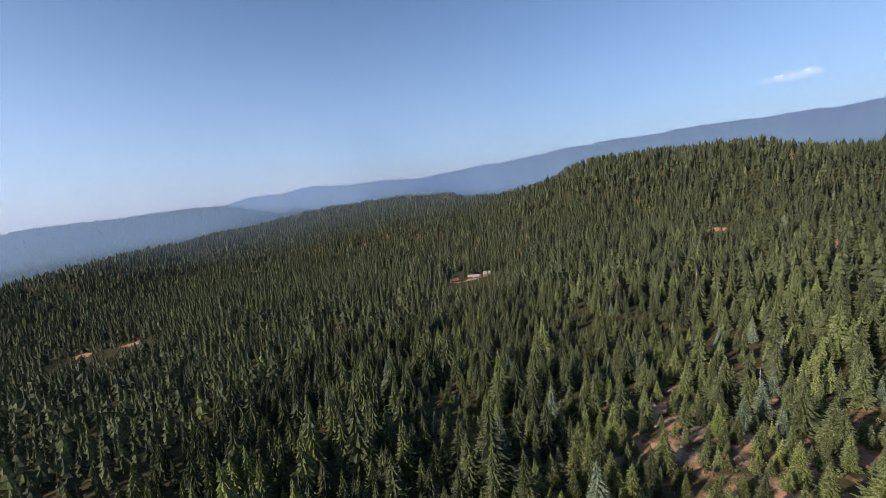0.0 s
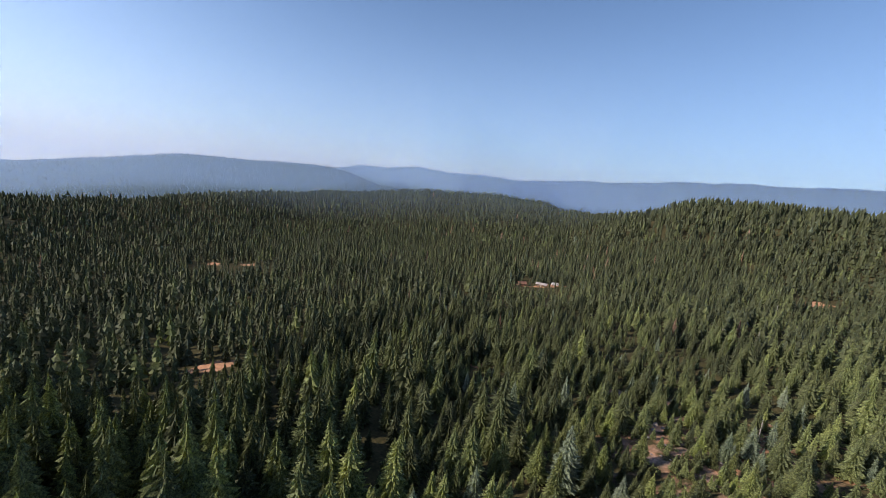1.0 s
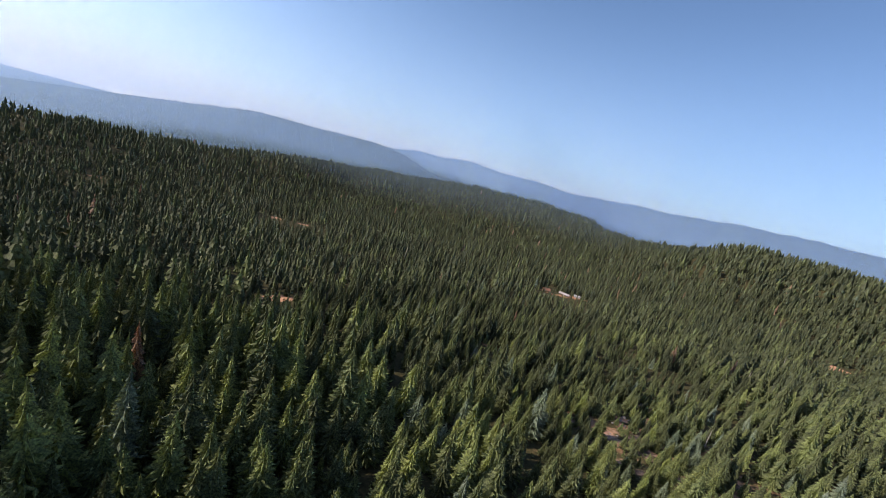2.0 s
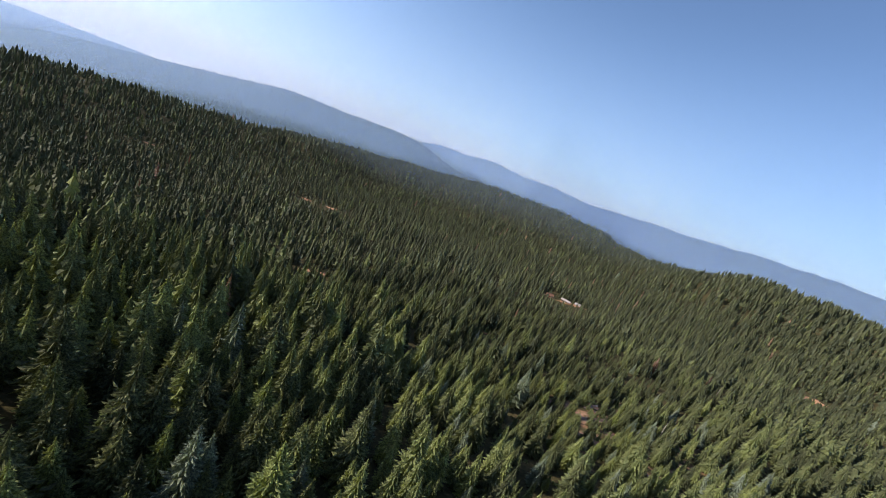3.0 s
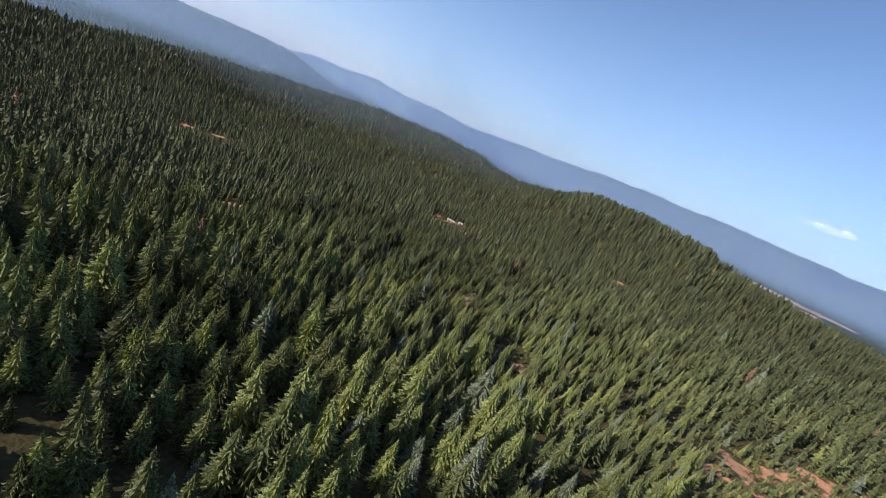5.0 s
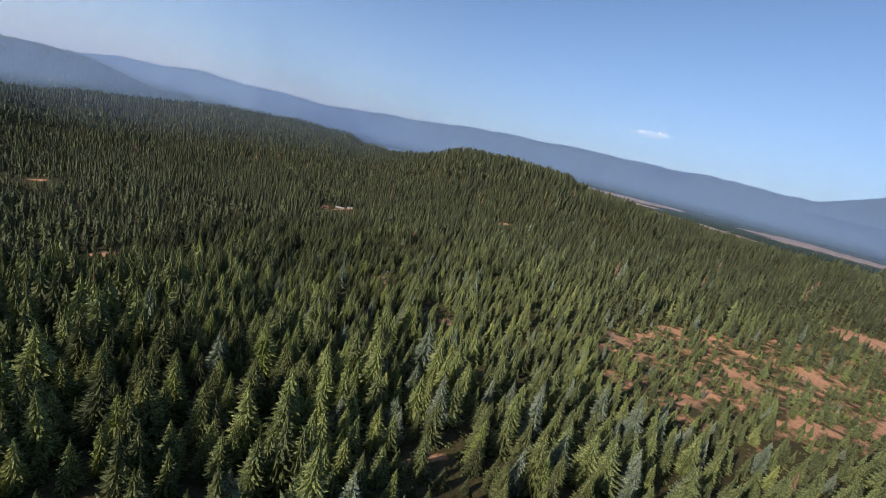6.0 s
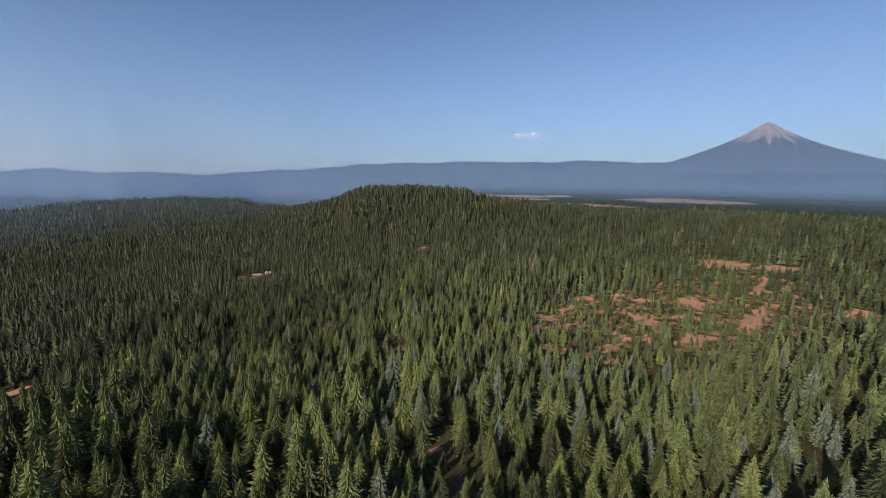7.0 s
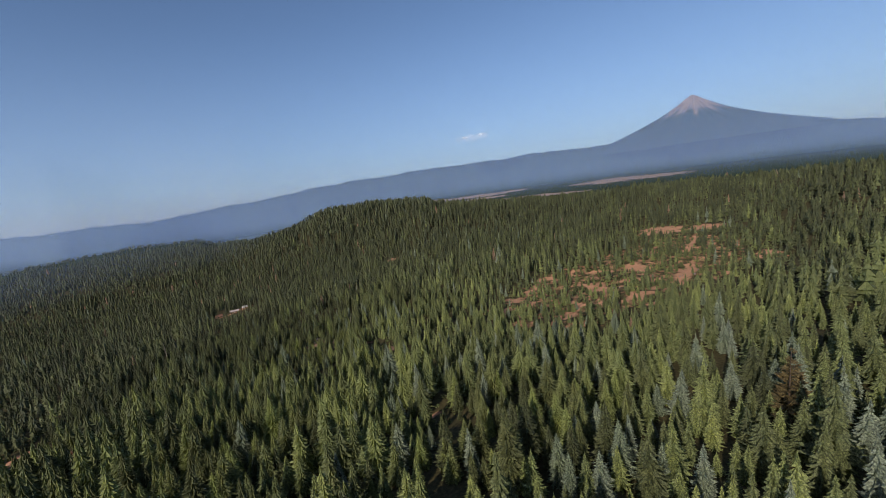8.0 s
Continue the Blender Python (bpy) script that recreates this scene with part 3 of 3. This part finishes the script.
# ---------------------------------------------------------------- the yard in the woods: cabin, long shed, camper
def plain(name, c0, c1, scale, rough=0.8):
    m, t = material(name)
    n = noise_of(t, scale, 4.0)
    return finish(m, t, ramp(t, [(0.3, c0), (0.7, c1)], n), rough, n, 0.3, 0.03)


wood_mat = plain("weathered_boards", (0.10, 0.065, 0.04), (0.22, 0.14, 0.09), 2.0)
roof_mat = plain("rust_brown_roof", (0.26, 0.12, 0.07), (0.42, 0.22, 0.14), 1.2)
grey_roof_mat = plain("grey_metal_roof", (0.34, 0.29, 0.27), (0.52, 0.46, 0.43), 0.8, 0.5)
white_mat = plain("white_camper_shell", (0.52, 0.51, 0.49), (0.68, 0.67, 0.65), 0.9, 0.45)
tyre_mat = plain("tyre_rubber", (0.015, 0.015, 0.015), (0.035, 0.035, 0.035), 5.0)
pane_mat = plain("dark_window_pane", (0.02, 0.025, 0.03), (0.04, 0.045, 0.05), 1.0, 0.08)


def box(bm, x0, x1, y0, y1, z0, z1, bevel=0.0):
    r = bmesh.ops.create_cube(bm, size=1.0, matrix=Matrix.Translation(((x0 + x1) / 2, (y0 + y1) / 2, (z0 + z1) / 2)) @ Matrix.Diagonal((x1 - x0, y1 - y0, z1 - z0, 1)))
    if bevel:
        edges = list({e for v in r["verts"] for e in v.link_edges})
        bmesh.ops.bevel(bm, geom=edges, offset=bevel, segments=2, affect="EDGES")
    return bm


def slope(bm, x0, x1, y0, z0, y1, z1, thick=0.14):
    """A roof plane from its eave (y0, z0) to its ridge (y1, z1)."""
    v = [bm.verts.new(p) for p in ((x0, y0, z0), (x1, y0, z0), (x1, y1, z1), (x0, y1, z1), (x0, y0, z0 + thick), (x1, y0, z0 + thick), (x1, y1, z1 + thick), (x0, y1, z1 + thick))]
    for f in ((3, 2, 1, 0), (4, 5, 6, 7), (0, 1, 5, 4), (1, 2, 6, 5), (2, 3, 7, 6), (3, 0, 4, 7)):
        bm.faces.new([v[i] for i in f])
    return bm


def house(name, label, w, d, eave, ridge, roof, walls, at, turn):
    base = new(name)
    base.matrix_world = pose(at[0], at[1], float(height(*at)) - 0.1, 0, 0, turn)
    tagged(base, label, name.replace("_", " "))
    bm = bmesh.new()
    a = [bm.verts.new((x, y, z)) for x in (-w / 2, w / 2) for y, z in ((-d / 2, 0), (d / 2, 0), (d / 2, eave), (0, ridge), (-d / 2, eave))]
    bm.faces.new(a[4::-1])
    bm.faces.new(a[5:])
    for i in range(5):
        j = (i + 1) % 5
        bm.faces.new((a[i], a[j], a[5 + j], a[5 + i]))
    part("wall", bm, walls, base)
    rise = (ridge - eave) / (d / 2)
    for side in (-1, 1):
        part("roof", slope(bmesh.new(), -w / 2 - 0.5, w / 2 + 0.5, side * (d / 2 + 0.5), eave - 0.5 * rise + 0.03, 0, ridge + 0.03), roof, base)
    door = part("door", box(bmesh.new(), -0.5, 0.5, -d / 2 - 0.06, -d / 2 + 0.02, 0.1, 2.1), roof, base)
    for x in (-w * 0.32, w * 0.32):
        window = part("window", box(bmesh.new(), x - 0.6, x + 0.6, -d / 2 - 0.05, -d / 2 + 0.02, 1.0, 2.0), white_mat, base)
        part("pane", box(bmesh.new(), x - 0.5, x + 0.5, -d / 2 - 0.07, -d / 2 - 0.052, 1.1, 1.9), pane_mat, window)
    return base


house("cabin", "small wooden cabin with rust-brown gable roof among firs", 7.5, 6.0, 2.6, 4.6, roof_mat, wood_mat, (10, 404), 25)
house("long_shed", "long low shed with pale grey-brown metal roof", 11.0, 6.0, 2.5, 3.7, grey_roof_mat, wood_mat, (30, 403), -12)


def camper(at, turn):
    base = new("camper")
    base.matrix_world = pose(at[0], at[1], float(height(*at)), 0, 0, turn)
    tagged(base, "white camper trailer parked in red-soil yard", "camper")
    part("body", box(bmesh.new(), -3.6, 3.6, -1.2, 1.2, 0.5, 3.1, 0.28), white_mat, base)
    part("roof_vent", box(bmesh.new(), -0.5, 0.5, -0.4, 0.4, 3.1, 3.35, 0.06), grey_roof_mat, base)
    for x in (-2.3, 0.2, 2.2):
        part("window", box(bmesh.new(), x - 0.6, x + 0.6, -1.22, -1.19, 1.5, 2.3), pane_mat, base)
    part("door", box(bmesh.new(), -1.4, -0.7, -1.225, -1.18, 0.65, 2.5), white_mat, base)
    for x in (-0.45, 0.45):
        for y in (-1.05, 1.05):
            bm = bmesh.new()
            bmesh.ops.create_cone(bm, cap_ends=True, segments=20, radius1=0.36, radius2=0.36, depth=0.24, matrix=Matrix.Translation((x, y, 0.36)) @ Matrix.Rotation(radians(90), 4, "X"))
            part("wheel", bm, tyre_mat, base)
    part("drawbar", box(bmesh.new(), 3.6, 4.9, -0.12, 0.12, 0.5, 0.65), tyre_mat, base)
    return base


camper((44, 407), 8)


# ---------------------------------------------------------------- dead trees
dead_mat = plain("bleached_dead_wood", (0.22, 0.19, 0.16), (0.42, 0.38, 0.33), 1.5)


def limb(bm, p, q, r0, r1, n=6):
    p, q = Vector(p), Vector(q)
    side = (q - p).orthogonal().normalized()
    other = (q - p).normalized().cross(side)
    rings = [[bm.verts.new(c + (side * math.cos(i * 6.283 / n) + other * math.sin(i * 6.283 / n)) * r) for i in range(n)] for c, r in ((p, r0), (q, r1))]
    for i in range(n):
        bm.faces.new((rings[0][i], rings[0][(i + 1) % n], rings[1][(i + 1) % n], rings[1][i]))
    return bm


def dead_tree(x, y, h, seed):
    g = np.random.default_rng(seed)
    base = new("dead_tree")
    base.matrix_world = pose(x, y, float(height(x, y)) - 0.2, g.normal(0, 2), g.normal(0, 2), g.uniform(0, 360))
    tagged(base, "bleached grey dead conifer with bare broken limbs", "dead tree", "dead trees in the forest")
    part("trunk", limb(bmesh.new(), (0, 0, 0), (g.normal(0, 0.2), g.normal(0, 0.2), h), 0.32, 0.04, 8), dead_mat, base)
    for k in range(26):
        f = g.uniform(0.25, 0.97)
        a, L = g.uniform(0, 6.28), h * 0.17 * (1.05 - f) * g.uniform(0.5, 1.3) + 0.3
        part("branch", limb(bmesh.new(), (0, 0, h * f), (L * math.cos(a), L * math.sin(a), h * f + L * g.uniform(-0.25, 0.2)), 0.06, 0.015, 4), dead_mat, base)


for k, (x, y, h) in enumerate(((133, 240, 15), (148, 232, 16), (-50, 262, 16), (18, 203, 14), (96, 118, 11), (-140, 330, 17), (210, 330, 15), (330, 180, 14))):
    dead_tree(x, y, h, 300 + k)


# ---------------------------------------------------------------- the far distance
def dome(az_deg, el_deg, dist, eye_z):
    return (MIDDLE[0] + dist * math.sin(radians(az_deg)), MIDDLE[1] + dist * math.cos(radians(az_deg)), eye_z + dist * math.tan(radians(el_deg)))


def mountain_wall(name, profile, dist, eye_z, depth, mat, bumps, seed):
    """A long far ridge with real front and back slopes; profile gives its crest in degrees."""
    a = np.arange(-100, 110.01, 0.25)
    crest = np.interp(a, [p[0] for p in profile], [p[1] for p in profile])
    crest = crest + bumps * (wave(a, a * 0, 9, seed) + 0.5 * wave(a, a * 0, 3, seed + 1))
    V = []
    rows_ = np.linspace(0, 1, 9)
    for f in rows_:
        d = dist - depth * (1 - f)
        top = eye_z + dist * np.tan(np.radians(crest))
        z = -300 + (top + 300) * f ** 0.8
        d = d + 60 * wave(a, a * 0 + f * 3, 6, seed + 2) * (1 - f) * f * 4
        V.append(np.stack([MIDDLE[0] + d * np.sin(np.radians(a)), MIDDLE[1] + d * np.cos(np.radians(a)), z], 1))
    V.append(V[-1] * [1.03, 1.03, 0] + [0, 0, -130])
    n = len(a)
    V = np.concatenate(V)
    i, j = np.meshgrid(np.arange(len(rows_)), np.arange(n - 1), indexing="ij")
    q = np.stack([i * n + j, i * n + j + 1, (i + 1) * n + j + 1, (i + 1) * n + j], -1).reshape(-1, 4)
    return new(name, mesh_from(name, V, q, [mat], smooth=True))


far_range = mountain_wall("backdrop_range", [(-100, -9), (-80, -9), (-60, -5), (-45, -3), (-30, -0.8), (-24, 0.2), (-16, 0.9), (-12, 0.55), (-8, 0.7), (-2, 0.6), (3, 1.0), (8, 1.35), (12, 1.8), (17, 2.3), (25, 2.6), (30, 2.85), (40, 3.0), (50, 3.05), (57, 2.85), (60, 2.8), (64, 2.7), (70, 2.6), (74, 2.4), (77, 2.1), (80, 1.65), (86, 1.0), (95, 0.8), (110, 0.6)], 4450, 92, 240, slope_mat, 0.10, 61)
tagged(far_range, "distant wooded mountain range in blue haze", "mountains", kind="structure")


def volcano():
    rr = np.concatenate([[0], np.geomspace(8, 1080, 70)])
    zz = np.interp(rr, [0, 16, 60, 120, 200, 273, 350, 430, 500, 594, 700, 800, 950, 1100], [658, 648, 618, 577, 531, 494, 460, 427, 401, 368, 333, 303, 258, 205])
    n = 300
    X, Y, q = ring_sheet(0, 0, rr + 0.3, n)
    ang = np.arctan2(Y, X)
    r0 = np.hypot(X, Y)
    rib = np.sin(ang * 13 + 1) + 0.8 * np.sin(ang * 23 + 2 + r0 * 0.004) + 0.6 * np.sin(ang * 41 + 0.4) + 0.4 * np.sin(ang * 67 + r0 * 0.03)
    Z = np.interp(r0, rr, zz) + 3.2 * rib * np.clip(r0 / 60, 0, 1) * np.clip(1.5 - r0 / 500, 0, 1)
    line = 492 + 26 * rib + 9 * np.sin(r0 * 0.11 + ang * 30)
    c = dome(66.9, 0, 4580, 0)
    # the cone is longer across than in depth
    ux, uy = math.sin(radians(66.9)), math.cos(radians(66.9))
    deep = (X * ux + Y * uy) * -0.6
    X, Y = X + deep * ux, Y + deep * uy
    ob = new("backdrop_volcano", mesh_from("backdrop_volcano", np.stack([X + c[0], Y + c[1], Z], 1), q, [volcano_mat],
                                           np.clip((Z - line) / 24, 0, 1), "rock", True))
    return tagged(ob, "lone volcanic cone with bare pinkish summit slopes", "mountain", kind="structure")


volcano_mat, vt = material("volcano_rock")
v_n = noise_of(vt, 0.012, 6.0, 0.7)
v_bare = vt.nodes.new("ShaderNodeAttribute")
v_bare.attribute_name = "rock"
v_fac = arith(vt, "ADD", v_bare.outputs["Fac"], arith(vt, "MULTIPLY", arith(vt, "SUBTRACT", v_n, 0.5), 0.8), True)
v_rock = ramp(vt, [(0.35, (0.20, 0.145, 0.13)), (0.65, (0.38, 0.30, 0.275))], noise_of(vt, 0.03, 5.0))
finish(volcano_mat, vt, mix(vt, v_fac, (0.03, 0.048, 0.034), v_rock), 0.95, v_n, 0.6, 20.0, 0.1)
volcano()


# thin haze in the air, put into wide see-through tinted rings that grow out of the ground softly and thin out upward;
# like droplets they scatter the light that falls on them evenly to all sides
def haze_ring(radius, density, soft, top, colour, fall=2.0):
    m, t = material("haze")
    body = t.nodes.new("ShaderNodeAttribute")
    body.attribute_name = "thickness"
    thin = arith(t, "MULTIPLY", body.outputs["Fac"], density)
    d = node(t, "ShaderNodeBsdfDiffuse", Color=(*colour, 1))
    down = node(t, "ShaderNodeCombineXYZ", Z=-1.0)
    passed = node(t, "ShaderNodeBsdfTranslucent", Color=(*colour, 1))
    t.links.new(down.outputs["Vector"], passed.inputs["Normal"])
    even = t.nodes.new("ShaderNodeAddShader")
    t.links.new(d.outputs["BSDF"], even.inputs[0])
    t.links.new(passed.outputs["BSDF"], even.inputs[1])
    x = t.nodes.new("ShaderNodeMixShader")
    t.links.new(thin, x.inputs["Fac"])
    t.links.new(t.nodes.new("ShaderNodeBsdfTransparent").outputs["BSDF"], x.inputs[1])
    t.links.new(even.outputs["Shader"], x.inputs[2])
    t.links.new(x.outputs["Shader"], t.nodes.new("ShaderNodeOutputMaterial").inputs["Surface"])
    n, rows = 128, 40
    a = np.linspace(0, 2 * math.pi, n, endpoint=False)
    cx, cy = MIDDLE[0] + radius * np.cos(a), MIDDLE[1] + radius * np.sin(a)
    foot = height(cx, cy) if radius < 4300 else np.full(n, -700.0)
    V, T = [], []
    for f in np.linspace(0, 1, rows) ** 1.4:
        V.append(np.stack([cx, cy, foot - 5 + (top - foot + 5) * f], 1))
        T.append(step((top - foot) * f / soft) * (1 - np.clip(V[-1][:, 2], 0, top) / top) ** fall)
    sunward = 1 + 0.4 * np.clip(np.cos(math.pi / 2 - a - radians(SUN_AZ)), 0, 1) ** 2  # thicker towards the sun, in place of the glow of forward scatter
    V, T = np.concatenate(V), np.concatenate([np.minimum(v * sunward, 0.245 / density) for v in T])
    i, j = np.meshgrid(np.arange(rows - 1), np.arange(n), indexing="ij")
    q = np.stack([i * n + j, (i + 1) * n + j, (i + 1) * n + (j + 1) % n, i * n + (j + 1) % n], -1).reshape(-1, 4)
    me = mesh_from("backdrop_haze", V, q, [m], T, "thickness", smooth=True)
    # on the sun's side the normals lean to it, which puts a glow into the rings
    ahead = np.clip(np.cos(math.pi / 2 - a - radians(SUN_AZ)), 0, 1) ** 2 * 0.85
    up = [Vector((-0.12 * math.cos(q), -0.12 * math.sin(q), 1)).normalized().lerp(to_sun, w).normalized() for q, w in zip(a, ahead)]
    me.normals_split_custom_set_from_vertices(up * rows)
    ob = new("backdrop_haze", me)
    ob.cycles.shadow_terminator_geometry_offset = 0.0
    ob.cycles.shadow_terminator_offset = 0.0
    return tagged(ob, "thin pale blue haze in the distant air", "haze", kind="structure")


# the blue of far air, put into the rings' colour
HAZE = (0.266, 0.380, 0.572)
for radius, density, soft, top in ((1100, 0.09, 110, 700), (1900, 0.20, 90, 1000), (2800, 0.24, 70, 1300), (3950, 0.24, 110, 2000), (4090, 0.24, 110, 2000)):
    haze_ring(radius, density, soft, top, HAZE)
# warm pale rings at the back, painted in for the bright horizon haze
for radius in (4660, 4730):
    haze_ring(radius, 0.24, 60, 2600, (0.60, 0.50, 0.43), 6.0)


# ---------------------------------------------------------------- a small cloud over the far range
cloud_mat, ct = material("cloud")
cc = ct.nodes.new("ShaderNodeTexCoord")
cn = noise_of(ct, 2.6, 5.0, 0.5, cc.outputs["Generated"])
cs = ct.nodes.new("ShaderNodeSeparateXYZ")
ct.links.new(cc.outputs["Generated"], cs.inputs["Vector"])
across = arith(ct, "POWER", arith(ct, "MULTIPLY", arith(ct, "ABSOLUTE", arith(ct, "SUBTRACT", cs.outputs["X"], 0.5)), 2.0), 2.0)
upward = arith(ct, "POWER", arith(ct, "MULTIPLY", arith(ct, "ABSOLUTE", arith(ct, "SUBTRACT", cs.outputs["Z"], 0.42)), 2.2), 2.0)
body = arith(ct, "SUBTRACT", arith(ct, "ADD", arith(ct, "MULTIPLY", cn, 2.4), -0.58), arith(ct, "MULTIPLY", arith(ct, "ADD", across, upward), 1.25))
body = arith(ct, "MULTIPLY", body, 0.5, True)
cd = node(ct, "ShaderNodeBsdfDiffuse", Color=(0.93, 0.90, 0.90, 1))
cu = node(ct, "ShaderNodeCombineXYZ", X=to_sun.x, Y=to_sun.y, Z=to_sun.z)
ct.links.new(cu.outputs["Vector"], cd.inputs["Normal"])
cx = ct.nodes.new("ShaderNodeMixShader")
ct.links.new(body, cx.inputs["Fac"])
ct.links.new(ct.nodes.new("ShaderNodeBsdfTransparent").outputs["BSDF"], cx.inputs[1])
ct.links.new(cd.outputs["BSDF"], cx.inputs[2])
ct.links.new(cx.outputs["Shader"], ct.nodes.new("ShaderNodeOutputMaterial").inputs["Surface"])
cloud = new("backdrop_cloud", mesh_from("backdrop_cloud", [(x, 18 * math.sin(x * 0.02), z) for z in (-60, 60) for x in np.linspace(-230, 230, 15)],
            [(i, i + 1, i + 16, i + 15) for i in range(14)], [cloud_mat], smooth=True))
cloud.matrix_world = Matrix.Translation(dome(40.0, 6.65, 3900, 92)) @ pose(0, 0, 0, 0, 0, -40)
tagged(cloud, "small soft white cloud low over the mountains", "cloud", kind="structure")
